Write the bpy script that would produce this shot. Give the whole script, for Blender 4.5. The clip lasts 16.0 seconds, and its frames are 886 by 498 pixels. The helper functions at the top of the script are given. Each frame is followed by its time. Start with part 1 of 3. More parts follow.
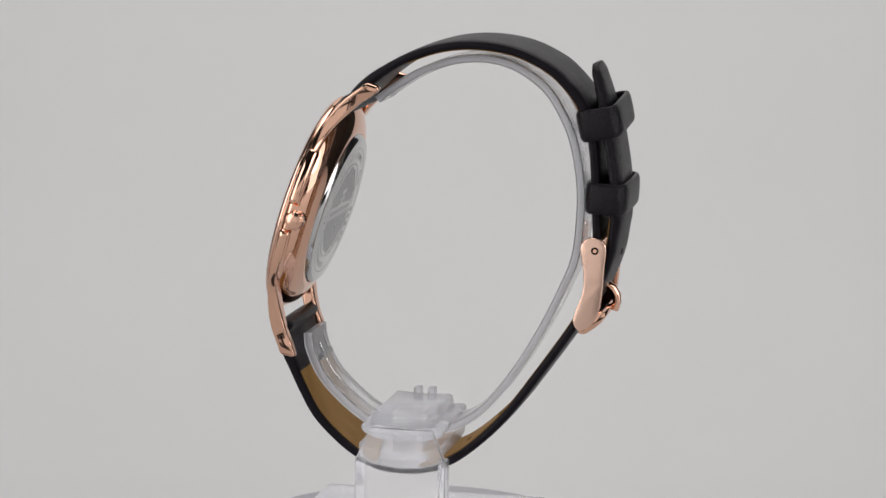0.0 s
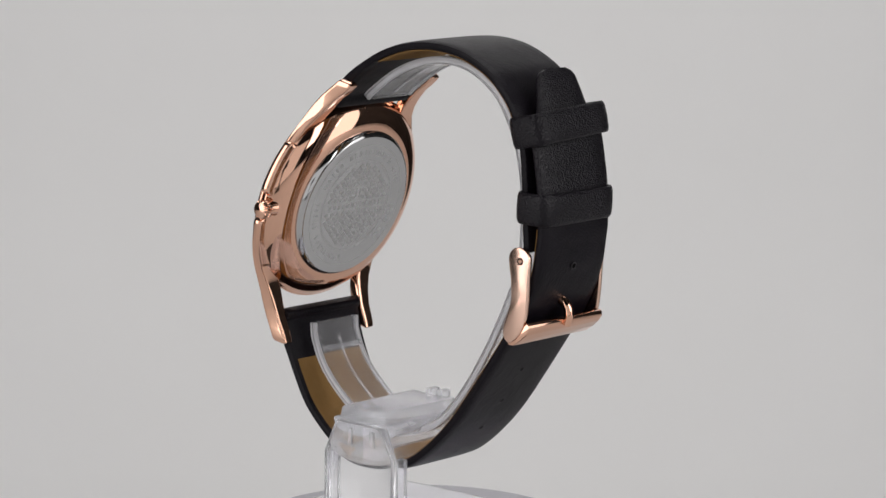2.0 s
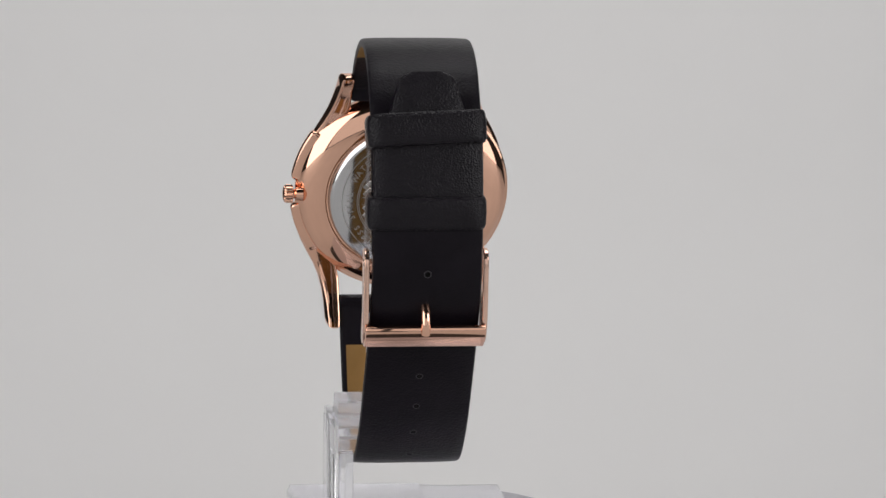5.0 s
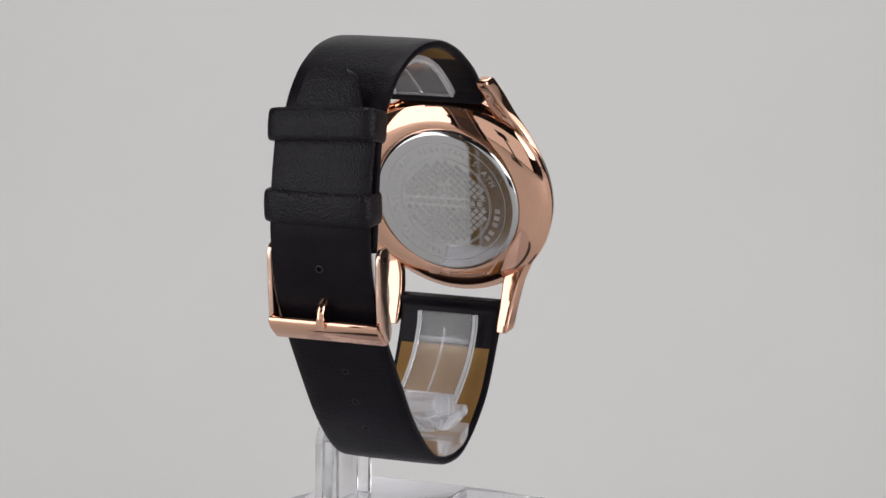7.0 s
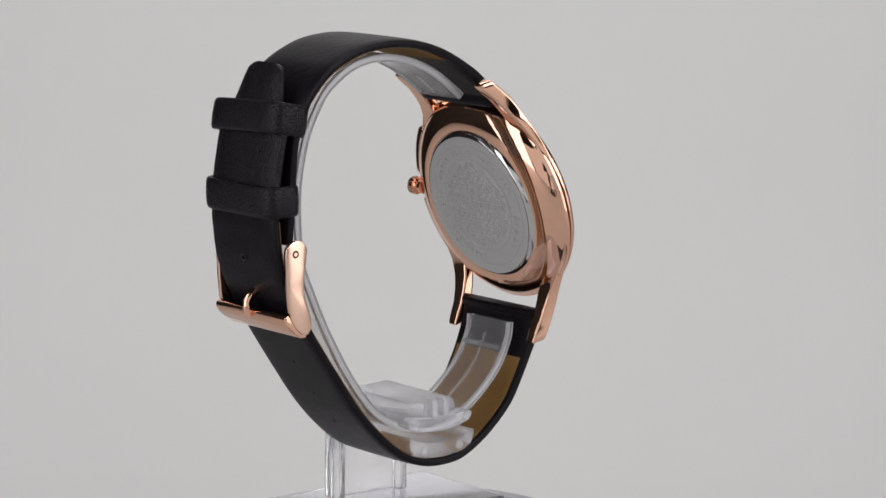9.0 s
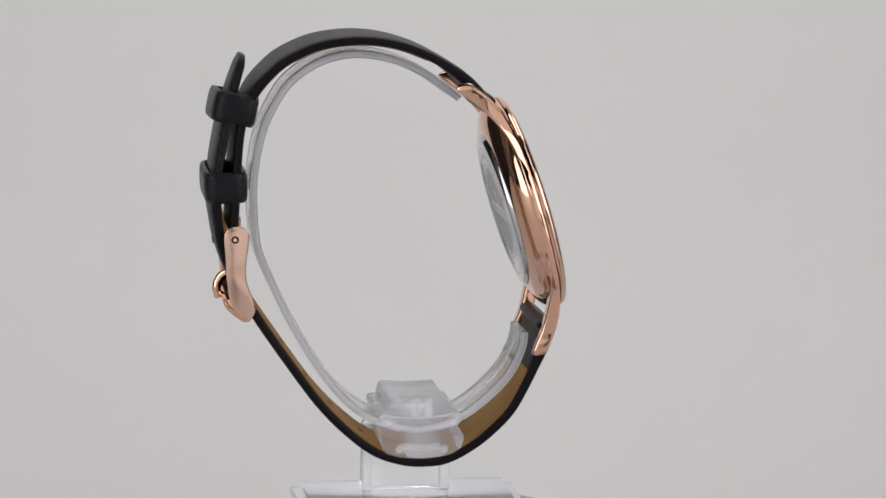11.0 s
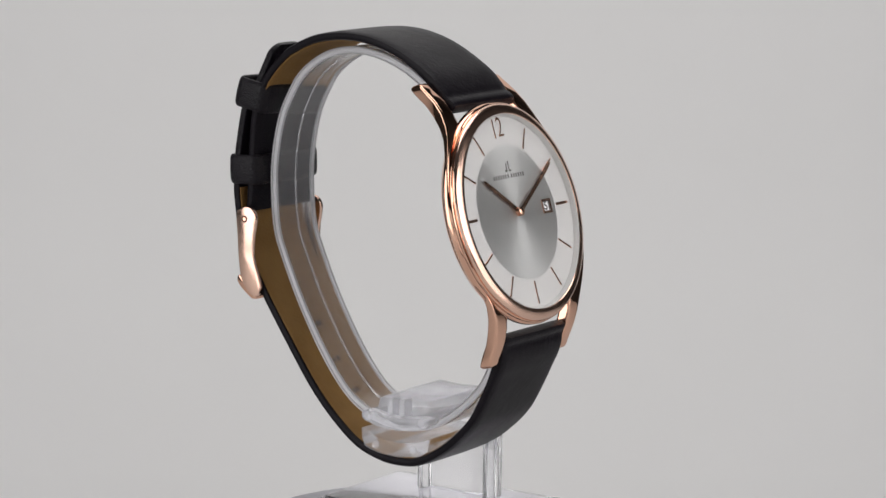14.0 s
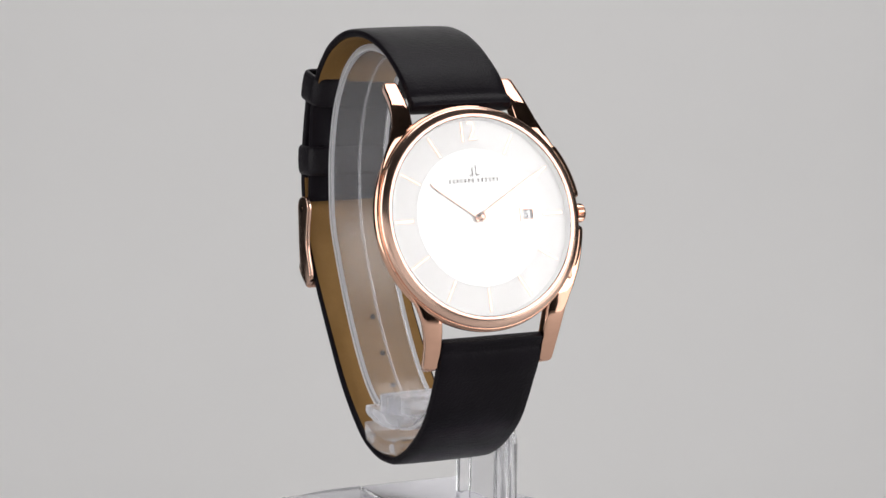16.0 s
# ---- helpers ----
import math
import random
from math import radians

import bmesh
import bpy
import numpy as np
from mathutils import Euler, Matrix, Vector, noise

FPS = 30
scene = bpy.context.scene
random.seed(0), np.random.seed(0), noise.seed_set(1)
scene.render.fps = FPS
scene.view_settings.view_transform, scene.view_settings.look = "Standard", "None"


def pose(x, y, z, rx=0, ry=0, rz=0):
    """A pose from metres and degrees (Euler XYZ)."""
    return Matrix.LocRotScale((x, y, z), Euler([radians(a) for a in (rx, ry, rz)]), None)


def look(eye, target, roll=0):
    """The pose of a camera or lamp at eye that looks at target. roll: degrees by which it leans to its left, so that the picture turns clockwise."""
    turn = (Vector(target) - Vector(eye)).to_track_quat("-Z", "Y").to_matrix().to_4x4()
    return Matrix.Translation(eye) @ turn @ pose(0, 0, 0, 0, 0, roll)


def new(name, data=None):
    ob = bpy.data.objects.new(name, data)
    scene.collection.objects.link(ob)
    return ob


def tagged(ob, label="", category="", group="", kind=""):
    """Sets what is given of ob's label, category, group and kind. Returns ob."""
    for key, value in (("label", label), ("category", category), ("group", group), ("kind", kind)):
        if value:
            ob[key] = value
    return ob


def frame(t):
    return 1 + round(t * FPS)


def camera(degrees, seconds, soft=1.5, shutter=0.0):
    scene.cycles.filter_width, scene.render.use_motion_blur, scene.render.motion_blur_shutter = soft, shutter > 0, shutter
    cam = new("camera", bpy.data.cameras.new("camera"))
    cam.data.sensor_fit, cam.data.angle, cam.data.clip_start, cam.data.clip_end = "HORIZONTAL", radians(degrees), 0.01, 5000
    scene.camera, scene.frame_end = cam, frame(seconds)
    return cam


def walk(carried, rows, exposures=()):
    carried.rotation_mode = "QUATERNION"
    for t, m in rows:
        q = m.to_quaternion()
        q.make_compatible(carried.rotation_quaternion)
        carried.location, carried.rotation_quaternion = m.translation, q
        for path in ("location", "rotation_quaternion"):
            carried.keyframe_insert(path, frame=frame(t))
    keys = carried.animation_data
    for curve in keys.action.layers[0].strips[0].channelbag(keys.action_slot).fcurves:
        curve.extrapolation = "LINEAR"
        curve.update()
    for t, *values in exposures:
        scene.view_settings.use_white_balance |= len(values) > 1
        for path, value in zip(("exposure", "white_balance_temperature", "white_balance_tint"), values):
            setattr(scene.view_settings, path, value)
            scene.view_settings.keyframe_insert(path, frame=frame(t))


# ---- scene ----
cam = camera(17.4, 16.0, soft=1.5)
STILL = pose(0, -0.56, 0.145, 90 - 9.085, 0, -0.465) @ pose(0, 0, 0, 0, 0, 0.76)
walk(cam, [(0.0, STILL), (16.0, STILL)], [(0.0, 0.0), (16.0, 0.0)])

# ---- light ----
world = bpy.data.worlds.new("studio_world")
scene.world = world
world.use_nodes = True
world.node_tree.nodes["Background"].inputs[0].default_value = (0.8, 0.82, 0.85, 1)
world.node_tree.nodes["Background"].inputs[1].default_value = 0.05


def softbox(name, eye, target, w, h, watts, colour=(1, 0.985, 0.985)):
    data = bpy.data.lights.new(name, "AREA")
    data.shape, data.size, data.size_y, data.energy, data.color = "RECTANGLE", w, h, watts, colour
    ob = new(name, data)
    ob.matrix_world = look(eye, target)
    return ob


softbox("softbox_key", (0.75, -0.52, 0.45), (0, 0, 0.07), 0.6, 0.6, 3.0)
softbox("softbox_right", (0.94, -0.27, 0.25), (0, 0, 0.09), 0.55, 0.84, 2.2)
softbox("softbox_side", (-0.82, -0.53, 0.38), (0, 0, 0.09), 0.8, 1.1, 6.2)
softbox("softbox_top", (0.15, 0.35, 1.25), (0, 0.7, 0.0), 1.05, 0.8, 7.6)
softbox("softbox_front", (0.0, -1.38, 0.22), (0, 0, 0.1), 1.9, 0.9, 3.4)
# unseen low strip, added to brighten the bottom of the backdrop
softbox("fill_backdrop", (0.0, 0.46, -0.38), (0, 1.02, -0.16), 1.1, 0.12, 1.0)

# ---- materials ----


def material(name, colour, rough=0.5, metal=0.0, **more):
    m = bpy.data.materials.new(name)
    m.use_nodes = True
    b = m.node_tree.nodes["Principled BSDF"]
    b.inputs["Base Color"].default_value = (*colour, 1)
    b.inputs["Roughness"].default_value = rough
    b.inputs["Metallic"].default_value = metal
    for key, value in more.items():
        b.inputs[key.replace("_", " ")].default_value = value
    return m


def node(m, kind, **values):
    n = m.node_tree.nodes.new(kind)
    for key, value in values.items():
        n.inputs[key.replace("_", " ")].default_value = value
    return n


def link(m, a, b):
    m.node_tree.links.new(a, b)


def place(m):
    return node(m, "ShaderNodeTexCoord").outputs["Object"]


def mottled(m, scale, low, high, socket="Base Color", detail=5.0):
    """Noise at one scale, from low to high, into a colour or a value socket."""
    n = node(m, "ShaderNodeTexNoise", Scale=scale, Detail=detail)
    link(m, place(m), n.inputs["Vector"])
    r = m.node_tree.nodes.new("ShaderNodeValToRGB")
    r.color_ramp.elements[0].position, r.color_ramp.elements[1].position = 0.3, 0.7
    tup = lambda c: (*c, 1) if isinstance(c, tuple) else (c, c, c, 1)
    r.color_ramp.elements[0].color, r.color_ramp.elements[1].color = tup(low), tup(high)
    link(m, n.outputs["Fac"], r.inputs["Fac"])
    link(m, r.outputs["Color"], m.node_tree.nodes["Principled BSDF"].inputs[socket])
    return n


def relief(m, height, strength, distance):
    b = node(m, "ShaderNodeBump", Strength=strength, Distance=distance)
    link(m, height, b.inputs["Height"])
    link(m, b.outputs["Normal"], m.node_tree.nodes["Principled BSDF"].inputs["Normal"])


def leather(name, low, high, rough, strength, grain=1500, shine=0.14):
    m = material(name, low, rough, Specular_IOR_Level=shine)
    mottled(m, 120, low, high)
    mottled(m, 300, rough - 0.02, rough + 0.03, "Roughness")
    v = node(m, "ShaderNodeTexVoronoi", Scale=grain)
    w = node(m, "ShaderNodeTexNoise", Scale=700, Detail=4.0)
    link(m, place(m), v.inputs["Vector"])
    link(m, place(m), w.inputs["Vector"])
    mix = node(m, "ShaderNodeMath")
    mix.operation = "ADD"
    link(m, v.outputs["Distance"], mix.inputs[0])
    link(m, w.outputs["Fac"], mix.inputs[1])
    relief(m, mix.outputs[0], strength, 0.0003)
    return m


LEATHER = leather("black_leather", (0.0052, 0.0041, 0.0062), (0.0085, 0.0067, 0.0098), 0.36, 0.2, 2400, 0.115)
GRAINED = leather("grained_black_leather", (0.0052, 0.0041, 0.0062), (0.0085, 0.0067, 0.0098), 0.3, 0.42, 2800, 0.21)
TAN = leather("tan_lining", (0.21, 0.115, 0.036), (0.27, 0.155, 0.055), 0.7, 0.15)
ROSE = material("rose_gold", (0.89, 0.535, 0.388), 0.05, 1.0)
mottled(ROSE, 260, 0.03, 0.07, "Roughness")
SATIN = material("satin_rose_gold", (0.92, 0.62, 0.49), 0.19, 1.0)
mottled(SATIN, 260, 0.16, 0.22, "Roughness")
STEEL = material("polished_back_steel", (0.62, 0.62, 0.625), 0.07, 1.0)
mottled(STEEL, 500, 0.05, 0.09, "Roughness")
ENGRAVED = material("etched_matt_steel", (0.56, 0.56, 0.565), 0.32, 1.0)
mottled(ENGRAVED, 900, 0.26, 0.38, "Roughness")
DIAL = material("silver_white_dial", (0.58, 0.57, 0.56), 0.5, 0.1, Specular_IOR_Level=0.3)
SUNRAY = material("sunray_silver_dial", (0.57, 0.57, 0.562), 0.46, 1.0, Anisotropic=0.68)
tangent = SUNRAY.node_tree.nodes.new("ShaderNodeTangent")
tangent.direction_type, tangent.axis = "RADIAL", "Z"
link(SUNRAY, tangent.outputs[0], SUNRAY.node_tree.nodes["Principled BSDF"].inputs["Tangent"])
PRINT = material("dark_print_and_date_shade", (0.08, 0.07, 0.066), 0.6, Specular_IOR_Level=0.1)
WHITE = material("date_disc_white", (0.8, 0.8, 0.8), 0.5)
BLACK = material("black_print", (0.02, 0.02, 0.02), 0.6, Specular_IOR_Level=0.1)
HOLE = material("punched_hole_dark", (0.002, 0.002, 0.002), 0.8, Specular_IOR_Level=0.05)
# paler leather colour stands in for the glint round each hole
RIM = material("hole_rim_glint", (0.03, 0.027, 0.031), 0.35, Specular_IOR_Level=0.3)


def clear(name, ior, rough, colour, share=1.0):
    return material(name, colour, rough, 0.0, IOR=ior, Transmission_Weight=share)


GLASS = clear("watch_crystal", 1.6, 0.0, (1, 1, 1))
ACRYLIC = clear("clear_acrylic", 1.4, 0.04, (0.96, 0.96, 0.975), 0.93)
mottled(ACRYLIC, 200, 0.02, 0.08, "Roughness")
MILKY = clear("milky_acrylic", 1.3, 0.2, (0.82, 0.82, 0.845), 0.78)
mottled(MILKY, 60, 0.16, 0.26, "Roughness", 2.0)
FROST = clear("frosted_cut_acrylic", 1.3, 0.35, (0.66, 0.66, 0.68), 0.5)
RING = clear("frosted_ring_acrylic", 1.32, 0.16, (0.9, 0.9, 0.92), 0.93)
mottled(RING, 60, 0.13, 0.19, "Roughness", 2.0)
PAPER = material("white_paper_backdrop", (0.76, 0.755, 0.75), 0.9)
mottled(PAPER, 6, (0.80, 0.795, 0.79), (0.82, 0.815, 0.81))
TABLE = material("white_table_top", (0.7, 0.7, 0.7), 0.7)
mottled(TABLE, 12, (0.53, 0.527, 0.523), (0.57, 0.567, 0.563))
PLINTH = material("pale_plinth", (0.46, 0.455, 0.49), 0.6)
mottled(PLINTH, 30, (0.44, 0.435, 0.47), (0.48, 0.475, 0.51))
BODY = material("black_camera_shell", (0.02, 0.02, 0.021), 0.45)
mottled(BODY, 200, 0.4, 0.55, "Roughness")
DARK = material("dark_grey_wall", (0.05, 0.05, 0.05), 0.9)
mottled(DARK, 4, (0.04, 0.04, 0.04), (0.06, 0.06, 0.06))

# ---- mesh tools: all lengths in millimetres in the watch's own space ----
MM, LIFT, SIDE = 0.001, 145.0, -2.9
TO_WATCH = Matrix.Scale(MM, 4) @ Matrix.Translation((0, SIDE, LIFT)) @ Matrix.Diagonal((1.0052, 1, 1.0052, 1))
TILT = radians(17.0)
CU, CZ = -21.2, -80.1
s17, c17 = math.sin(TILT), math.cos(TILT)
# case space: x to 3 o'clock, y to 12 o'clock, z out of the dial
LUGS = TO_WATCH @ Matrix(((0, s17, -c17, CU), (-1, 0, 0, 0), (0, c17, s17, CZ), (0, 0, 0, 1)))
CASE = LUGS @ Matrix.Translation((-1.2, 0, 0))
# case back space: x to 9 o'clock, y to 12 o'clock, z out of the back
BACK = CASE @ Matrix.Diagonal((-0.92, 0.92, -1, 1)) @ Matrix.Translation((0.5, -0.25, 0.02))


def part(name, bm, mat, parent, label="", m=TO_WATCH, smooth=40, shadow=True):
    bm.transform(m)
    bmesh.ops.recalc_face_normals(bm, faces=bm.faces[:])
    for f in bm.faces:
        f.smooth = smooth > 0
    if smooth:
        for e in bm.edges:
            if len(e.link_faces) == 2 and e.calc_face_angle(0) > radians(smooth):
                e.smooth = False
    me = bpy.data.meshes.new(name)
    bm.to_mesh(me)
    bm.free()
    me.materials.append(mat)
    ob = new(name, me)
    ob.parent = parent
    ob.visible_shadow = shadow
    return tagged(ob, label)


def spline(pts, step=0.8):
    """A smooth line through the points, in even steps."""
    pts = [Vector(p) for p in pts]
    ext = [2 * pts[0] - pts[1], *pts, 2 * pts[-1] - pts[-2]]
    fine = []
    for a, b, c, d in zip(ext, ext[1:], ext[2:], ext[3:]):
        for k in range(24):
            t = k / 24
            fine.append(0.5 * (2 * b + (c - a) * t + (2 * a - 5 * b + 4 * c - d) * t * t + (3 * b - a - 3 * c + d) * t ** 3))
    fine.append(pts[-1])
    out, run = [fine[0]], 0.0
    for p, q in zip(fine, fine[1:]):
        run += (q - p).length
        if run >= step:
            out.append(q)
            run = 0.0
    if (out[-1] - fine[-1]).length > 0.2 * step:
        out.append(fine[-1])
    return out


def loft(rings, closed=True, cap=True):
    """Skin a row of rings, each a list of points."""
    bm = bmesh.new()
    rows = [[bm.verts.new(p) for p in r] for r in rings]
    n = len(rows[0])
    for a, b in zip(rows, rows[1:]):
        for i in range(n if closed else n - 1):
            bm.faces.new((a[i], a[(i + 1) % n], b[(i + 1) % n], b[i]))
    if cap:
        bm.faces.new(rows[0][::-1])
        bm.faces.new(rows[-1])
    return bm


def band(path, width, out, inn, side=1, bulge=0.0, rough=0.0, centre=0.0, seg=12):
    """A strap-like band along a path in the (u, z) plane. width, out, inn: lengths or functions of the share of the way."""
    fun = lambda f: f if callable(f) else (lambda s: f)
    width, out, inn, bulge, centre = fun(width), fun(out), fun(inn), fun(bulge), fun(centre)
    rings, n = [], len(path)
    for i, p in enumerate(path):
        d = (path[min(i + 1, n - 1)] - path[max(i - 1, 0)]).normalized()
        nu, nz = -d.y * side, d.x * side
        s = i / (n - 1)
        hw, ho, hi, bu = width(s) / 2, out(s), inn(s), bulge(s)
        r = min(0.42 * (ho + hi), 0.7)
        prof = []
        for k in range(seg + 1):
            x = -1 + 2 * k / seg
            prof.append((x * (hw - r), ho + bu * (1 - x ** 4)))
        prof += [(hw - 0.3 * r, ho - 0.3 * r), (hw, ho - r), (hw, -hi + r), (hw - 0.3 * r, -hi + 0.3 * r)]
        for k in range(seg + 1):
            x = 1 - 2 * k / seg
            prof.append((x * (hw - r), -hi))
        prof += [(-hw + 0.3 * r, -hi + 0.3 * r), (-hw, -hi + r), (-hw, ho - r), (-hw + 0.3 * r, ho - 0.3 * r)]
        if rough:
            prof = [(w + rough * noise.noise((p.x, p.y, w * 0.3)), h) for w, h in prof]
        rings.append([(p.x + nu * h, w + centre(s), p.y + nz * h) for w, h in prof])
    return loft(rings)


def lathe(profile, steps=128, close=False):
    """Turn (radius, height) pairs about z."""
    bm = bmesh.new()
    rows = []
    for r, h in profile:
        if r < 1e-6:
            rows.append([bm.verts.new((0, 0, h))])
        else:
            rows.append([bm.verts.new((r * math.cos(2 * math.pi * k / steps), r * math.sin(2 * math.pi * k / steps), h)) for k in range(steps)])
    pairs = list(zip(rows, rows[1:])) + ([(rows[-1], rows[0])] if close else [])
    for a, b in pairs:
        for i in range(steps):
            j = (i + 1) % steps
            if len(a) == 1 and len(b) == 1:
                continue
            if len(a) == 1:
                bm.faces.new((a[0], b[i], b[j]))
            elif len(b) == 1:
                bm.faces.new((a[i], a[j], b[0]))
            else:
                bm.faces.new((a[i], a[j], b[j], b[i]))
    return bm


def prism(outline, y0, y1, axis="y", bevel=0.0, seg=2):
    """An outline in a plane, drawn out along the third axis from y0 to y1; edges rounded."""
    put = {"y": lambda a, b, c: (a, c, b), "z": lambda a, b, c: (a, b, c), "x": lambda a, b, c: (c, a, b)}[axis]
    bm = bmesh.new()
    lo = [bm.verts.new(put(a, b, y0)) for a, b in outline]
    hi = [bm.verts.new(put(a, b, y1)) for a, b in outline]
    n = len(lo)
    bm.faces.new(lo[::-1])
    bm.faces.new(hi)
    for i in range(n):
        bm.faces.new((lo[i], lo[(i + 1) % n], hi[(i + 1) % n], hi[i]))
    bmesh.ops.recalc_face_normals(bm, faces=bm.faces[:])
    if bevel:
        bmesh.ops.bevel(bm, geom=bm.edges[:], offset=bevel, segments=seg, profile=0.5, affect="EDGES", clamp_overlap=True)
    return bm


def box(x0, x1, y0, y1, z0, z1, bevel=0.0, seg=2):
    return prism([(x0, y0), (x1, y0), (x1, y1), (x0, y1)], z0, z1, "z", bevel, seg)


def tube(path, radius, steps=12):
    """A round rod along points in space; radius a length or a function of the share."""
    rad = radius if callable(radius) else (lambda s: radius)
    pts, rings = [Vector(p) for p in path], []
    for i, p in enumerate(pts):
        d = (pts[min(i + 1, len(pts) - 1)] - pts[max(i - 1, 0)]).normalized()
        a = d.cross(Vector((0.123, 0.9, 0.31))).normalized()
        b = d.cross(a)
        r = rad(i / (len(pts) - 1))
        rings.append([p + r * (a * math.cos(2 * math.pi * k / steps) + b * math.sin(2 * math.pi * k / steps)) for k in range(steps)])
    return loft(rings)


def glyphs(text, size, depth, bold=0.0):
    data = bpy.data.curves.new("letters", "FONT")
    data.body, data.size, data.extrude, data.offset = text, size, depth, bold
    data.align_x = data.align_y = "CENTER"
    ob = bpy.data.objects.new("letters", data)
    me = bpy.data.meshes.new_from_object(ob)
    bpy.data.objects.remove(ob)
    return me


def add_mesh(bm, me, m):
    me.transform(m)
    bm.from_mesh(me)
    bpy.data.meshes.remove(me)


def ring_text(text, size, r, mid, step, z):
    """Letters on a circle, tops outwards, read clockwise, round the angle mid (degrees clockwise from the top)."""
    bm = bmesh.new()
    for k, ch in enumerate(text):
        if ch == " ":
            continue
        a = -radians(mid + (k - (len(text) - 1) / 2) * step)
        add_mesh(bm, glyphs(ch, size, 0.03), Matrix.Rotation(a, 4, "Z") @ Matrix.Translation((0, r, z)))
    return bm


# ---- the studio ----


def studio():
    # one sheet of paper: flat on the floor, then a curve up to a wall of paper
    prof = [(-0.9, -0.5), (-0.4, -0.5), (0.2, -0.5), (0.8, -0.5)]
    for k in range(1, 17):
        a = math.pi / 2 * k / 16
        prof.append((0.8 + 0.22 * math.sin(a), -0.5 + 0.22 * (1 - math.cos(a))))
    prof += [(1.02, 0.2), (1.02, 0.8), (1.02, 1.3)]
    rings = [[(x, y, z) for x in np.linspace(-0.68, 0.68, 9)] for y, z in prof]
    bm = loft(rings, closed=False, cap=False)
    tagged(part("backdrop", bm, PAPER, None, "seamless white paper sweep curving up behind the plinth", Matrix.Identity(4), 60),
           category="backdrop", kind="structure")
    for name, (x0, x1, y0, y1, z0, z1), mat in (
            ("floor", (-1.5, 1.5, -1.5, 1.3, -0.56, -0.51), DARK), ("ceiling", (-1.5, 1.5, -1.5, 1.3, 1.5, 1.56), DARK),
            ("wall_west", (-1.56, -1.5, -1.5, 1.3, -0.56, 1.56), DARK), ("wall_east", (1.5, 1.56, -1.5, 1.3, -0.56, 1.56), DARK),
            ("wall_north", (-1.56, 1.56, 1.3, 1.36, -0.56, 1.56), DARK), ("wall_south", (-1.56, 1.56, -1.56, -1.5, -0.56, 1.56), DARK)):
        tagged(part(name, box(x0, x1, y0, y1, z0, z1), mat, None, "plain matt dark grey studio " + name.split("_")[0], Matrix.Identity(4), 0),
               category=name.split("_")[0], kind="structure")
    # table that carries the plinth
    bm = box(-1.2, 1.2, -0.85, 0.40, -0.15, -0.12, 0.004)
    tagged(part("table", bm, TABLE, None, "plain matt white table top under the plinth", Matrix.Identity(4), 35), category="table", kind="structure")
    # low turntable disc under the plinth: unseen, added to darken the case's reflections
    bm = lathe([(0, -0.12), (0.083, -0.12), (0.085, -0.118), (0.085, -0.109), (0.082, -0.106), (0, -0.106)], 96)
    tagged(part("turntable", bm, BODY, None, "unseen low black turntable disc added to darken reflections in the case", Matrix.Identity(4), 35), category="turntable")
    # the small round plinth on which the stand turns; the top is level zero
    bm = lathe([(0, -0.106), (0.036, -0.106), (0.036, -0.004), (0.0352, -0.0012), (0.033, 0), (0, 0)], 96)
    tagged(part("plinth", bm, PLINTH, None, "slim round pale grey plinth under the acrylic stand", Matrix.Identity(4), 35), category="plinth")


def film_camera():
    """The dark camera that the polished case mirrors; it stands behind the point of view."""
    ob = tagged(new("video_camera"), "black video camera on a slim post facing the watch", "camera")
    one = Matrix.Identity(4)
    q = pose(0, -0.56, 0.145, -9.085, 0, 0)
    part("body", box(-0.06, 0.06, -0.135, -0.05, -0.045, 0.045, 0.008, 3), BODY, ob, "", q)
    barrel = lathe([(0.034, 0.0), (0.036, 0.001), (0.036, 0.036), (0.03, 0.036), (0.028, 0.002)], 48, close=True)
    part("lens", barrel, BODY, ob, "black lens barrel", q @ pose(0, -0.05, 0, -90, 0, 0))
    part("post", box(-0.016, 0.016, -0.68, -0.64, -0.12, 0.125, 0.003), BODY, ob, "", one)
    part("foot", box(-0.07, 0.07, -0.74, -0.58, -0.12, -0.11, 0.003), BODY, ob, "", one)


studio()
film_camera()

# ---- the acrylic stand ----


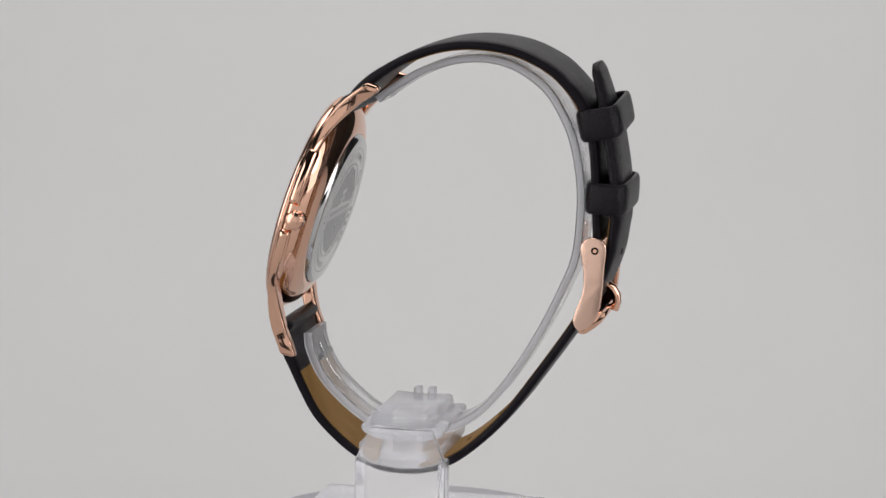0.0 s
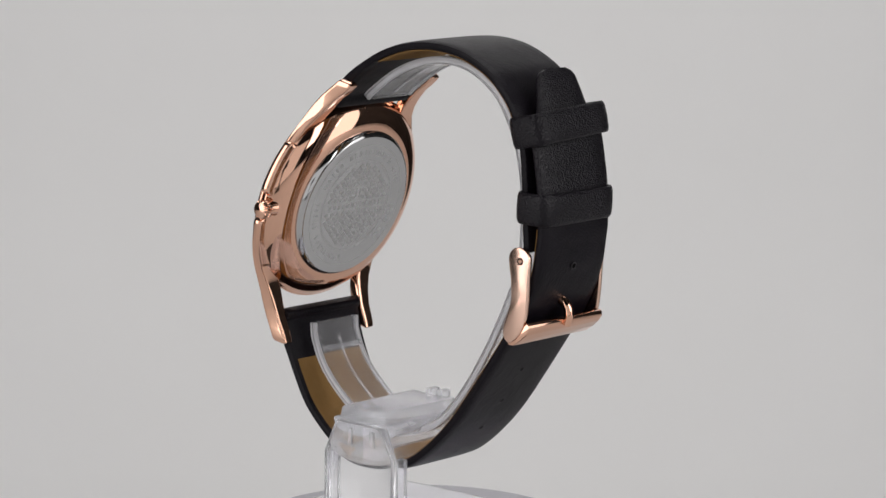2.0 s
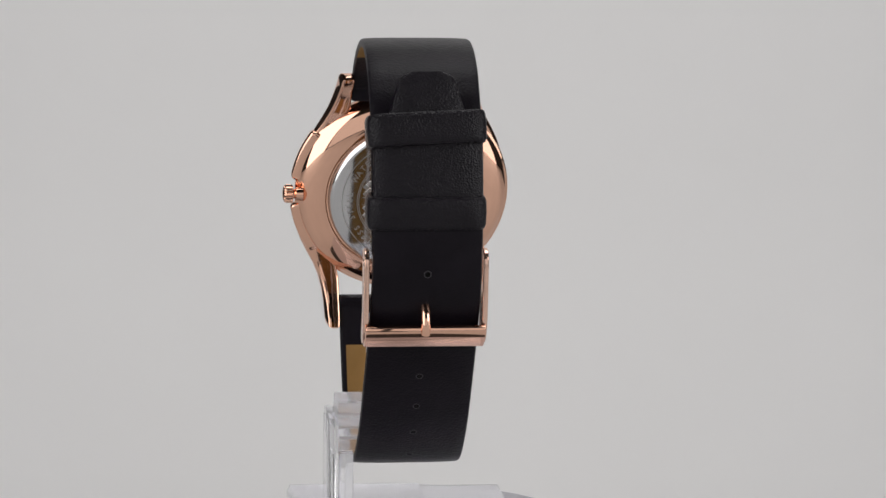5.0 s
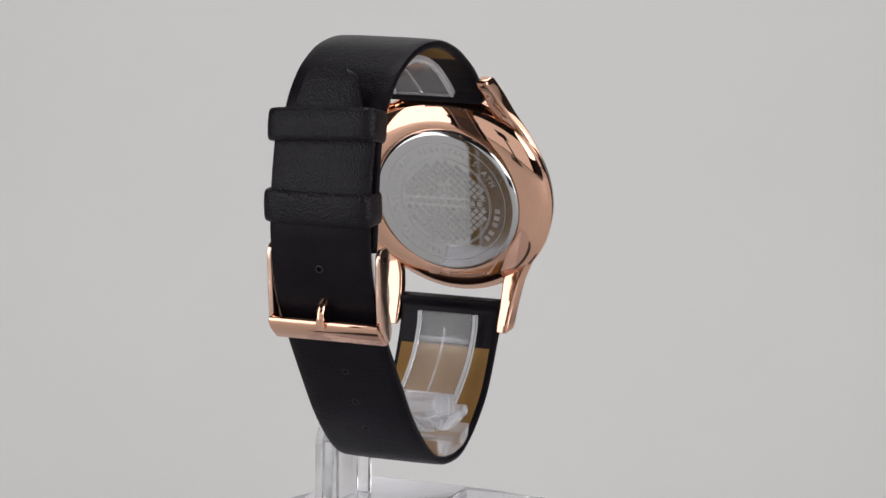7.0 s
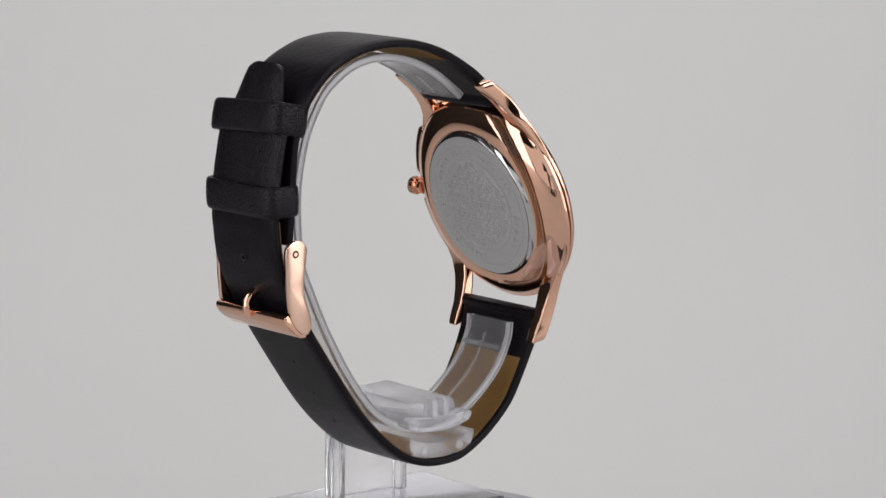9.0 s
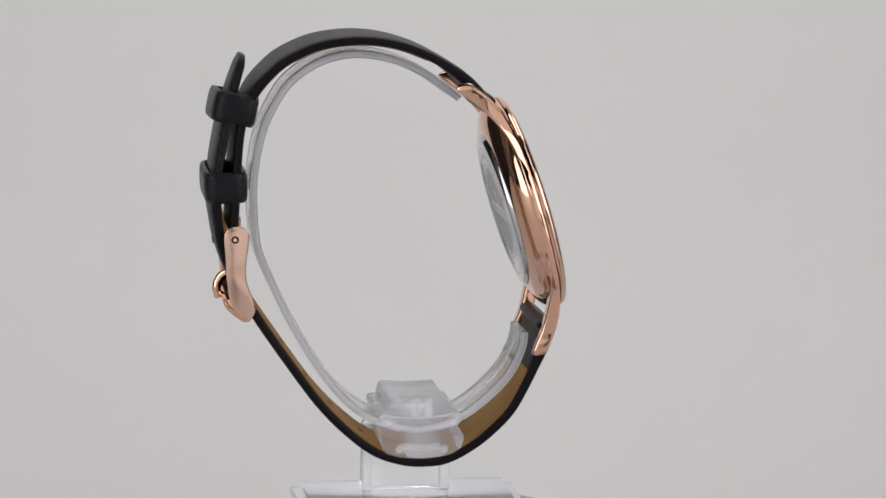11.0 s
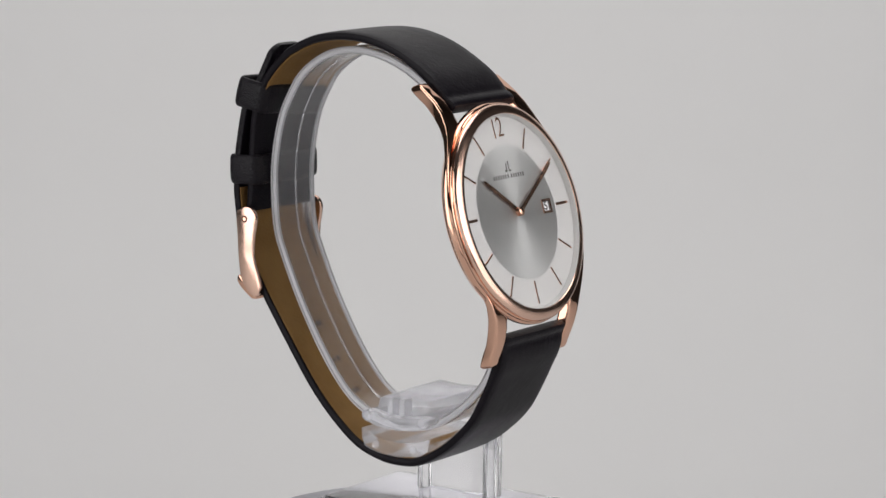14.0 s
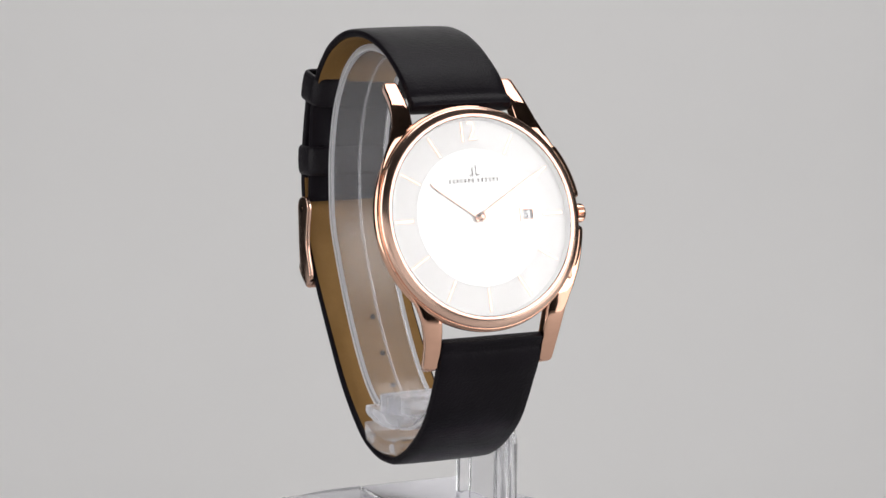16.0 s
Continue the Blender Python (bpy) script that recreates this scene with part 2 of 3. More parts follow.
def stand():
    ob = tagged(new("watch_stand"), "clear acrylic watch display stand with a C-shaped holder ring", "display stand")
    clearpart = lambda n, bm, label="", smooth=35: part(n, bm, ACRYLIC, ob, label, smooth=smooth, shadow=False)
    milkpart = lambda n, bm, label="": part(n, bm, MILKY, ob, label, smooth=35, shadow=False)
    # base plate and the shorter step on it
    clearpart("base_plate", box(-23, 23, -21.6, 22.4, -144.2, -141.9, 0.8, 3))
    clearpart("base_step", box(-20.8, 20.8, -21.2, 5.5, -141.88, -140.9, 0.35))
    # upright with a tapered top
    out = [(-8.4, -140.88), (9.2, -140.88), (9.2, -127.5), (8.6, -126.2), (6.6, -121.2), (-5.6, -121.2), (-7.8, -126.2), (-8.4, -127.5)]
    clearpart("post", prism(out, -15.2, -13.4, "y", 0.35))
    for a, b in ((-8.4, -6.6), (7.4, 9.2)):
        clearpart("post_rib", box(a, b, -13.38, -10.6, -140.88, -127.3, 0.3))
    for a in (-2.1, 3.7):
        clearpart("peg", box(a, a + 1.3, -15.65, -15.22, -125.2, -122.0, 0.12))
    # lower block under the ring: rounded belly that carries the strap
    low = [(8.2, -124.4), (8.0, -126.6), (7.2, -128.2), (4.2, -129.0), (-0.3, -129.25), (-5.4, -128.6), (-7.4, -127.4), (-8.1, -125.6), (-8.1, -124.6),
           (-4.5, -125.9), (0, -126.3), (4.5, -125.8)]
    milkpart("lower_block", prism(low, -13.38, 10.6, "y", 0.25))
    # upper block: a flange, a web on it and two fingers at its end
    flange = [(8.3, -121.2), (8.3, -122.4), (7.6, -123.0), (4.5, -123.8), (0, -124.1), (-4.4, -123.6), (-7.0, -122.6), (-7.6, -121.9), (-7.6, -121.0), (-6.6, -120.7), (0, -121.4), (7.4, -120.9)]
    milkpart("flange", prism(flange, -13.38, 10.4, "y", 0.25))
    web = [(6.6, -121.2), (-6.0, -121.1), (-5.5, -118.9), (-5.0, -118.4), (0.4, -118.7), (5.6, -118.4), (6.1, -118.9)]
    milkpart("web", prism(web, -13.38, 7.4, "y", 0.3))
    for a in (-1.9, 0.9):
        milkpart("finger", box(a, a + 1.4, 7.45, 10.2, -121.3, -117.7, 0.22))
    for a in (6.6, -6.0):
        milkpart("flange_boss", tube([(a, 10.3, -121.9), (a, 10.75, -121.9)], 0.8, 20))
    for a in (4.6, -4.2):
        milkpart("block_boss", tube([(a, 10.5, -127.3), (a, 10.85, -127.3)], 0.8, 20))
    # C-shaped ring
    pts = [(-7.2, -58.9), (-5.9, -57.7), (-0.4, -53.9), (5.0, -51.5), (10.5, -50.3), (15.9, -50.4), (21.2, -52.1), (26.4, -55.9), (29.6, -60.7), (31.7, -65.6),
           (33.1, -72.5), (33.4, -79.1), (32.6, -87.9), (30.2, -94.4), (26.0, -103.1), (20.5, -112.2), (15.1, -118.9), (9.8, -122.6), (4.3, -124.3), (-0.2, -124.7),
           (-6.8, -123.2), (-12.3, -119.8), (-17.7, -114.4), (-20.5, -108.8), (-21.0, -105.2)]
    path = spline(pts)
    ring = part("holder_ring", band(path, 11.6, 0.0, 1.3, 1, centre=0.6), RING, ob, smooth=35, shadow=False)
    for y in (-5.45, 6.65):
        part("ring_edge", band(path, 0.5, 0.03, 1.33, 1, centre=y, seg=2), FROST, ring, "frosted cut edge", smooth=35, shadow=False)
    mid = spline(pts[1:-1])
    part("ring_rib", band(mid, 0.6, -1.3, 1.6, 1, centre=0.6, seg=2), RING, ring, shadow=False)
    i = len(path) - 8
    part("ring_rib", band(path[i:i + 2], 11.4, -1.3, 1.6, 1, centre=0.6, seg=2), RING, ring, shadow=False)
    return ob


# ---- the watch ----


def case_parts(watch):
    part("case", lathe([(14.9, -4.2), (15.0, -4.6), (15.3, -4.78), (15.75, -4.8), (16.6, -4.62), (17.6, -4.32), (18.6, -3.92), (19.5, -3.42), (20.2, -2.87), (20.7, -2.32), (21.0, -1.92), (21.15, -1.73), (21.4, -1.6), (21.6, -1.35), (21.65, -0.9), (21.55, -0.5), (21.3, -0.25), (18.0, -0.2), (14.9, -0.3)], close=True),
         ROSE, watch, "polished rose gold case", CASE, 32)
    bezel = part("bezel", lathe([(18.95, 0.2), (19.0, 1.42), (19.12, 1.56), (19.35, 1.6), (19.8, 1.5), (20.5, 1.24), (20.85, 1.06), (21.05, 0.82), (21.1, 0.62), (20.95, 0.2), (18.95, 0.1)], close=True),
         SATIN, watch, "satin rose gold bezel slope", CASE, 32)
    part("bezel_foot", lathe([(19.2, 0.1), (20.9, 0.42), (21.2, 0.42), (21.36, 0.3), (21.4, 0.1), (21.35, -0.1), (21.0, -0.25), (19.2, -0.25)], close=True), ROSE, bezel, "", CASE, 32)
    part("rehaut", lathe([(18.93, 0.1), (18.98, 1.36), (18.88, 1.38), (18.55, 0.15)], close=True), DIAL, watch, "", CASE, 32)
    # four curved lugs
    rows = [(5, -0.1, -1.3, 17.5, 20.9), (8, -0.05, -1.35, 15.8, 20.2), (11, 0.0, -1.4, 14.0, 19.15), (13.5, -0.05, -1.6, 12.7, 17.95), (16, -0.25, -2.1, 11.7, 16.6), (18.5, -0.75, -3.1, 11.1, 15.5),
            (21, -1.55, -4.4, 10.95, 14.8), (23.3, -2.7, -5.8, 10.9, 14.35), (25.0, -3.9, -7.2, 10.85, 14.15), (26.3, -4.9, -8.1, 10.85, 14.05), (27.05, -5.35, -8.55, 10.9, 13.9), (27.45, -5.75, -8.25, 11.1, 13.6), (27.6, -6.2, -7.8, 11.5, 13.1)]
    for sx in (1, -1):
        for sy in (1, -1):
            rings = []
            for v, top, bot, xi, xo in rows:
                ring = []
                for k in range(28):
                    a = 2 * math.pi * (k + 0.5) / 28
                    ca, sa = math.cos(a), math.sin(a)
                    x = (xi + xo) / 2 + (xo - xi) / 2 * math.copysign(abs(ca) ** 0.32, ca)
                    n = (top + bot) / 2 + (top - bot) / 2 * math.copysign(abs(sa) ** 0.3, sa)
                    x -= 0.8 * (x - xi) / (xo - xi) * (top - n) / (top - bot)
                    ring.append((sx * x, sy * v, n - 0.12 * max(0.0, (x - xi) / (xo - xi)) ** 2))
                rings.append(ring)
            where = CASE if sy > 0 else LUGS
            part("lug", loft(rings), ROSE, watch, "", where, 50)
    # two guard strips on the crown's side
    for lo, hi in ((-37, -6.5), (6.5, 37)):
        rings = []
        for k in range(25):
            a = radians(lo + (hi - lo) * k / 24)
            e = min(1.0, min(k, 24 - k) / 1.2)
            r1 = 21.5 + 1.15 * e
            rings.append([(r * math.cos(a), r * math.sin(a), n) for r, n in ((20.8, -2.1), (r1 - 0.45, -1.95), (r1 - 0.12, -1.7), (r1, -1.3), (r1, -0.7), (r1 - 0.12, -0.35), (r1 - 0.4, -0.1), (20.8, 0.0))])
        part("crown_guard", loft(rings), ROSE, watch, "", CASE, 50)
    # crown
    teeth = 22
    sect = [(20.0, 1.5), (21.4, 1.3), (21.8, 0.95), (21.95, 0.95), (22.0, 1.6), (22.15, 1.85), (23.4, 1.85), (23.8, 1.6), (24.05, 1.1), (24.15, 0.5)]
    rings = []
    for x, r in sect:
        ring = []
        for k in range(teeth * 4):
            a = 2 * math.pi * k / (teeth * 4)
            rr = r - (0.13 if (r > 1.5 and k % 4 in (0, 1)) else 0.0)
            ring.append((x, rr * math.cos(a), rr * math.sin(a) - 2.5))
        rings.append(ring)
    part("crown", loft(rings), ROSE, watch, "small fluted rose gold crown", CASE, 30)
    # case back
    back = part("case_back", lathe([(0, 5.6), (15.5, 5.6), (15.8, 5.56), (16.1, 5.4), (16.7, 4.7), (16.85, 4.3), (0, 4.2)]), STEEL, watch, "polished steel case back with etched lettering and lattice", BACK, 25)
    for r in (13.9, 10.6, 10.25):
        part("etched_ring", lathe([(r - 0.08, 5.5), (r - 0.08, 5.62), (r + 0.08, 5.62), (r + 0.08, 5.5)], close=True), ENGRAVED, back, "", BACK)
    part("etched_lettering", ring_text("WATER RESISTANT", 1.8, 12.2, -17, 6.8, 5.6), ENGRAVED, back, "etched words on water resistance", BACK, 0)
    part("etched_lettering", ring_text("5 ATM", 1.8, 12.2, 53, 6.8, 5.6), ENGRAVED, back, "", BACK, 0)
    part("etched_lettering", ring_text("STAINLESS STEEL", 1.8, 12.2, 232, 6.4, 5.6), ENGRAVED, back, "etched words on stainless steel", BACK, 0)
    for a in (97, 105, 113, 124, 132):
        q = Matrix.Rotation(-radians(a), 4, "Z") @ Matrix.Translation((0, 11.6, 0))
        part("etched_bar", box(-0.5, 0.5, -0.15, 1.1, 5.55, 5.625), ENGRAVED, back, "", BACK @ q, 0)
    # rows of tiny etched diamonds, broken by the name's band and the mark
    bm = bmesh.new()
    for row in range(-12, 13):
        for col in range(-6, 7):
            x, y = (col + 0.5 * (row % 2)) * 1.75, row * 0.84
            if math.hypot(x, y) > 9.5 or abs(y) < 1.3 or (abs(x) < 1.7 and 1.1 < y < 4.6):
                continue
            low, top = ([bm.verts.new((x + a * e, y + b * e, h)) for a, b in ((0.72, 0), (0, 0.69), (-0.72, 0), (0, -0.69))] for e, h in ((1.0, 5.59), (0.9, 5.64)))
            bm.faces.new(top)
            for k in range(4):
                bm.faces.new((low[k], low[(k + 1) % 4], top[(k + 1) % 4], top[k]))
    part("etched_pattern", bm, ENGRAVED, back, "fine etched diamond lattice", BACK, 0)
    for y0, y1 in ((0.85, 0.95), (-0.95, -0.85)):
        part("etched_line", box(-9.4, 9.4, y0, y1, 5.55, 5.63), ENGRAVED, back, "", BACK, 0)
    for k in range(12):
        x0 = -8.5 + k * 1.42 + 0.25 * (k > 5)
        part("etched_bar", box(x0, x0 + 0.95, -0.55, 0.55, 5.55, 5.63), ENGRAVED, back, "", BACK, 0)
    for x0, x1, y0, y1 in ((-0.9, -0.45, 1.75, 4.0), (-1.5, -0.9, 1.75, 2.15), (0.35, 0.8, 1.75, 4.0), (0.8, 1.5, 1.75, 2.15)):
        part("etched_mark", box(x0, x1, y0, y1, 5.55, 5.63), ENGRAVED, back, "", BACK, 0)


def dial_parts(watch):
    dial = part("dial", lathe([(0, 0.1), (18.9, 0.1), (18.9, -0.2), (0, -0.2)]), DIAL, watch, "silver white dial with slim hour markers", CASE)
    part("dial_centre", lathe([(0, 0.0), (13.2, 0.0), (13.25, -0.06), (0, -0.06)]), SUNRAY, dial, "sunray brushed silver centre", Matrix.Identity(4)).matrix_basis = \
        Matrix.LocRotScale(CASE @ Vector((0, 0, 0.13)), CASE.to_quaternion(), (MM, MM, MM))
    for h in range(1, 12):
        a = -radians(30 * h)
        r0, r1, wd = (13.5, 17.9, 0.19) if h not in (3, 9) else (14.0, 17.8, 0.28)
        if h == 3:
            r0 = 13.6
        q = Matrix.Rotation(a, 4, "Z")
        part("hour_marker", prism([(-wd, r0), (wd, r0), (wd, r1), (-wd, r1)], 0.1, 0.2, "z", 0.02, 1), ROSE, dial, "", CASE @ q, 30)
    bm = bmesh.new()
    add_mesh(bm, glyphs("2", 5.4, 0.04, -0.06), Matrix.Translation((0.45, 16.35, 0.16)) @ Matrix.Diagonal((0.8, 1, 1, 1)))
    stroke = [bm.verts.new((x, y, h)) for h in (0.1, 0.2) for x, y in ((-1.75, 14.45), (-1.45, 14.45), (-1.45, 18.2), (-1.75, 18.2))]
    for f in ((4, 5, 6, 7), (0, 1, 5, 4), (1, 2, 6, 5), (2, 3, 7, 6), (3, 0, 4, 7)):
        bm.faces.new([stroke[i] for i in f])
    part("numeral", bm, ROSE, dial, "applied numeral twelve", CASE, 0)
    # name and mark as plain bars
    x = -5.7
    for n in (7, 6):
        for k in range(n):
            part("name_bar", box(x + 0.1, x + 0.46, 6.65, 7.45, 0.13, 0.165), PRINT, dial, "", CASE, 0)
            x += 0.82
        x += 0.35
    for x0, x1, y0, y1 in ((-0.55, -0.3, 8.0, 9.6), (0.2, 0.45, 8.2, 10.0), (-1.1, -0.3, 7.9, 8.25), (0.2, 1.0, 7.9, 8.25)):
        part("mark_bar", box(x0, x1, y0, y1, 0.13, 0.165), PRINT, dial, "", CASE, 0)
    # date window
    x0, x1, y0, y1 = 9.1, 11.45, -1.0, 1.0
    part("date_disc", box(x0, x1, y0, y1, 0.12, 0.17), WHITE, dial, "", CASE, 0)
    for a, b, c, d in ((x0 - 0.4, x0, y0 - 0.4, y1 + 0.4), (x1, x1 + 0.4, y0 - 0.4, y1 + 0.4), (x0, x1, y0 - 0.4, y0), (x0, x1, y1, y1 + 0.4)):
        part("date_frame", box(a, b, c, d, 0.1, 0.3), ROSE, dial, "", CASE, 0)
    for a, b, c, d in ((x0, x0 + 0.14, y0, y1), (x1 - 0.14, x1, y0, y1), (x0, x1, y0, y0 + 0.14), (x0, x1, y1 - 0.14, y1)):
        part("date_edge_and_shade", box(a, b, c, d, 0.17, 0.19), PRINT, dial, "", CASE, 0)
    bm = bmesh.new()
    add_mesh(bm, glyphs("5", 2.3, 0.01, 0.05), Matrix.Translation((9.95, 0, 0.18)))
    part("date_numeral", bm, BLACK, dial, "", CASE, 0)
    # dark bar painted as the shadow at the date window's right
    part("date_edge_and_shade", box(10.85, 11.3, y0 + 0.16, y1 - 0.16, 0.17, 0.19), PRINT, dial, "", CASE, 0)
    # hands at about ten past ten
    for name, deg, length, w, h, tail in (("hour_hand", -54.3, 11.8, 0.5, 0.5, 1.2), ("minute_hand", 60, 16.4, 0.46, 0.78, 1.2)):
        bm = bmesh.new()
        rows = [(-tail, w * 0.8), (0, w), (length * 0.8, w * 0.95), (length - 0.5, w * 0.6), (length, 0.06)]
        lines = [[bm.verts.new(v) for v in ((-a, y, h), (0, y, h + 0.035), (a, y, h))] for y, a in rows]
        for p, q in zip(lines, lines[1:]):
            bm.faces.new((p[0], p[1], q[1], q[0]))
            bm.faces.new((p[1], p[2], q[2], q[1]))
            bm.faces.new((p[0], q[0], q[2], p[2]))
        bm.faces.new(lines[0])
        bm.faces.new(lines[-1][::-1])
        part(name, bm, ROSE, watch, "slim faceted rose gold hand", CASE @ Matrix.Rotation(-radians(deg), 4, "Z"), 20)
    part("hand_hub", lathe([(0, 1.35), (0.45, 1.3), (0.85, 1.12), (0.9, 0.6), (0.9, 0.1), (0, 0.1)], 32), ROSE, watch, "", CASE, 30)
    part("crystal", lathe([(0, 1.62), (13, 1.6), (18.2, 1.55), (18.9, 1.5), (18.92, 1.4), (0, 1.4)], 128), GLASS, watch, "clear flat watch crystal", CASE, 30, shadow=False)


def strap_parts(watch):
    # buckle piece: from the upper lugs over the arch down to the buckle
    up = [(-12.5, -60.6), (-10.4, -58.0), (-6.0, -54.2), (-0.5, -50.9), (5.0, -48.9), (10.3, -48.0), (15.8, -48.1), (21.3, -49.2), (26.8, -51.8), (30.1, -54.6), (32.6, -57.6), (34.4, -61.4), (35.5, -65.7), (36.1, -72.6), (36.4, -79.3), (36.7, -84.2)]
    def pad(d):
        full = 0.82 + 0.6 * math.exp(-((d - 1.1) / 1.2) ** 2) - 0.18 * math.exp(-((d - 3.0) / 0.6) ** 2) + 0.25 * math.exp(-((d - 7.5) / 4.0) ** 2)
        return full * min(1.0, 0.2 + math.sqrt(1 - (1 - min(d, 1.2) / 1.2) ** 2))

    thick = lambda s, more=0.0: pad(s * 84) + more * max(0.0, 1 - s / 0.1)
    width = lambda s: 21.2 - 1.2 * s
    upper = part("upper_strap", band(spline(up, 0.4), width, lambda s: thick(s), lambda s: thick(s, 0.6), 1, 0.15, centre=lambda s: 0.7 * max(0.0, 1 - 1.6 * s)), LEATHER, watch, "smooth black leather strap piece with the buckle")
    part("lining", band(spline(up[3:11] + [(33.5, -59.4)]), 19.5, -0.8, 0.95, 1), TAN, upper, "tan leather lining")
    # long piece: from the lower lugs round the bottom, through the buckle and up to its tip
    lo = [(-24.1, -102.3), (-23.8, -106.0), (-23.0, -108.6), (-22.2, -110.6), (-20.2, -115.0), (-17.2, -120.3), (-12.9, -124.7), (-8.8, -127.7), (-4.6, -129.7), (-0.3, -130.2), (4.0, -129.8), (9.3, -127.9),
          (14.7, -123.8), (20.1, -118.2), (25.5, -110.9), (31.4, -102.4), (34.6, -97.3), (37.2, -92.5), (38.9, -87.5), (39.6, -83.0), (39.9, -79.8), (39.6, -73.2), (38.8, -67.8), (38.0, -63.9), (36.3, -57.0), (34.6, -51.2)]
    path = spline(lo, 0.4)
    wide = lambda s: 21.8 - 1.7 * min(1, s / 0.75) if s < 0.915 else float(np.interp(s, (0.915, 0.95, 0.975, 0.99, 0.996, 1.0), (20.1, 13.6, 11.6, 10.5, 8.9, 6.2)))
    thin = lambda s: pad(s * 162) if s < 0.985 else 0.82 - 0.35 * (s - 0.985) / 0.015
    deep = lambda s: thin(s) + 0.6 * max(0.0, 1 - s / 0.05) * min(1.0, s * 162 / 1.5)
    swell = lambda s: 0.15 + 0.45 * max(0.0, min(1, (s - 0.72) / 0.08, (0.99 - s) / 0.05))
    cut = int(0.80 * len(path))
    share = cut / (len(path) - 1)
    first = lambda f: (lambda s: f(s * share))
    rest = lambda f: (lambda s: f(share + s * (1 - share)))
    lower = part("lower_strap", band(path[:cut + 1], first(wide), first(thin), first(deep), -1, first(swell)), LEATHER, watch, "long black leather strap piece with punched holes")
    part("strap_tip", band(path[cut:], rest(wide), rest(thin), rest(deep), -1, rest(swell)), GRAINED, lower, "grained leather tip")
    part("lining", band(spline([(-21.4, -112.4)] + lo[4:21]), lambda s: 19.4, -0.8, 0.95, -1), TAN, lower, "tan leather lining")
    # punched holes along the long piece
    run, acc = [0.0], 0.0
    for a, b in zip(path, path[1:]):
        acc += (b - a).length
        run.append(acc)
    zero = min(range(len(path)), key=lambda i: (path[i] - Vector((39.0, -87.3))).length)
    for k in range(-6, 2):
        want = run[zero] + k * 8.05
        if k in (-1, -2):
            continue
        i = min(range(1, len(path) - 1), key=lambda j: abs(run[j] - want))
        d = (path[i + 1] - path[i - 1]).normalized()
        n = Vector((d.y, -d.x))
        q = Matrix(((n.x, 0, d.x, path[i].x), (0, 1, 0, 0), (n.y, 0, d.y, path[i].y), (0, 0, 0, 1)))
        lift = 0.97 + (0.33 if k > -1 else 0.02)
        turn = q @ Matrix.Translation((lift, 0, 0)) @ Matrix.Rotation(math.pi / 2, 4, "Y")
        if k < 0:
            back = q @ Matrix.Translation((-1.0, 0, 0)) @ Matrix.Rotation(-math.pi / 2, 4, "Y")
            part("lining_hole", lathe([(0, 0.02), (0.5, 0.03), (0.62, 0.0), (0.62, -0.1), (0, -0.1)], 20), HOLE, lower, "", TO_WATCH @ back)
        hole = part("strap_hole", lathe([(0, -0.04), (0.5, 0.0), (0.5, -0.2), (0, -0.2)], 20), HOLE, lower, "", TO_WATCH @ turn)
        part("hole_rim", lathe([(0.48, -0.03), (0.56, 0.01), (0.64, 0.01), (0.72, -0.03), (0.72, -0.2), (0.48, -0.2)], 20, close=True), RIM, hole, "", TO_WATCH @ turn)
    # two keeper loops round both layers
    for cu, cz, u0, u1, tilt, high, lean in ((36.9, -61.3, -4.1, 3.2, 12, 5.9, 3.0), (38.0, -76.0, -3.4, 3.6, -2, 5.9, 0.0)):
        rings = []
        for k in range(48):
            a = 2 * math.pi * k / 48
            cx, sx = math.cos(a), math.sin(a)
            e = 0.32
            x = (u0 + u1) / 2 + (u1 - u0) / 2 * math.copysign(abs(cx) ** e, cx)
            y = -0.3 + 10.25 * math.copysign(abs(sx) ** e, sx)
            nx, ny = math.copysign(abs(cx) ** 2, cx), math.copysign(abs(sx) ** 2, sx)
            l = math.hypot(nx, ny)
            nx, ny = nx / l, ny / l
            t = 0.55
            sec = [(-t, -high / 2 + 0.3), (-t + 0.3, -high / 2), (t - 0.35, -high / 2), (t - 0.08, -high / 2 + 0.25), (t + 0.12, -high / 2 + 0.9), (t + 0.2, 0), (t + 0.12, high / 2 - 0.9), (t - 0.08, high / 2 - 0.25), (t - 0.35, high / 2), (-t + 0.3, high / 2), (-t, high / 2 - 0.3)]
            wob = 0.12 * noise.noise((cx * 2, sx * 2, cz))
            rings.append([(x + nx * o, y + ny * o, z + wob) for o, z in sec])
        bm = loft(rings + [rings[0]], cap=False)
        bmesh.ops.remove_doubles(bm, verts=bm.verts[:], dist=1e-4)
        part("keeper_loop", bm, GRAINED, watch, "grained black leather keeper loop", TO_WATCH @ Matrix.Translation((cu, 0, cz)) @ Matrix.Rotation(-radians(tilt), 4, "Y") @ Matrix.Rotation(radians(lean), 4, "X"))
    # buckle: two shaped side plates, a bottom bar, pivot pins and the tongue
    buckle = part("buckle_bar", prism([(33.2, -100.3), (33.8, -101.7), (35.0, -101.7), (36.6, -100.6), (38.0, -99.4), (38.7, -98.4), (38.7, -97.5), (38.1, -97.1), (37.0, -97.7), (36.0, -98.6), (35.2, -99.3), (34.1, -99.8)], -11.1, 11.1, "y", 0.22, 3),
                  ROSE, watch, "polished rose gold pin buckle", smooth=20)
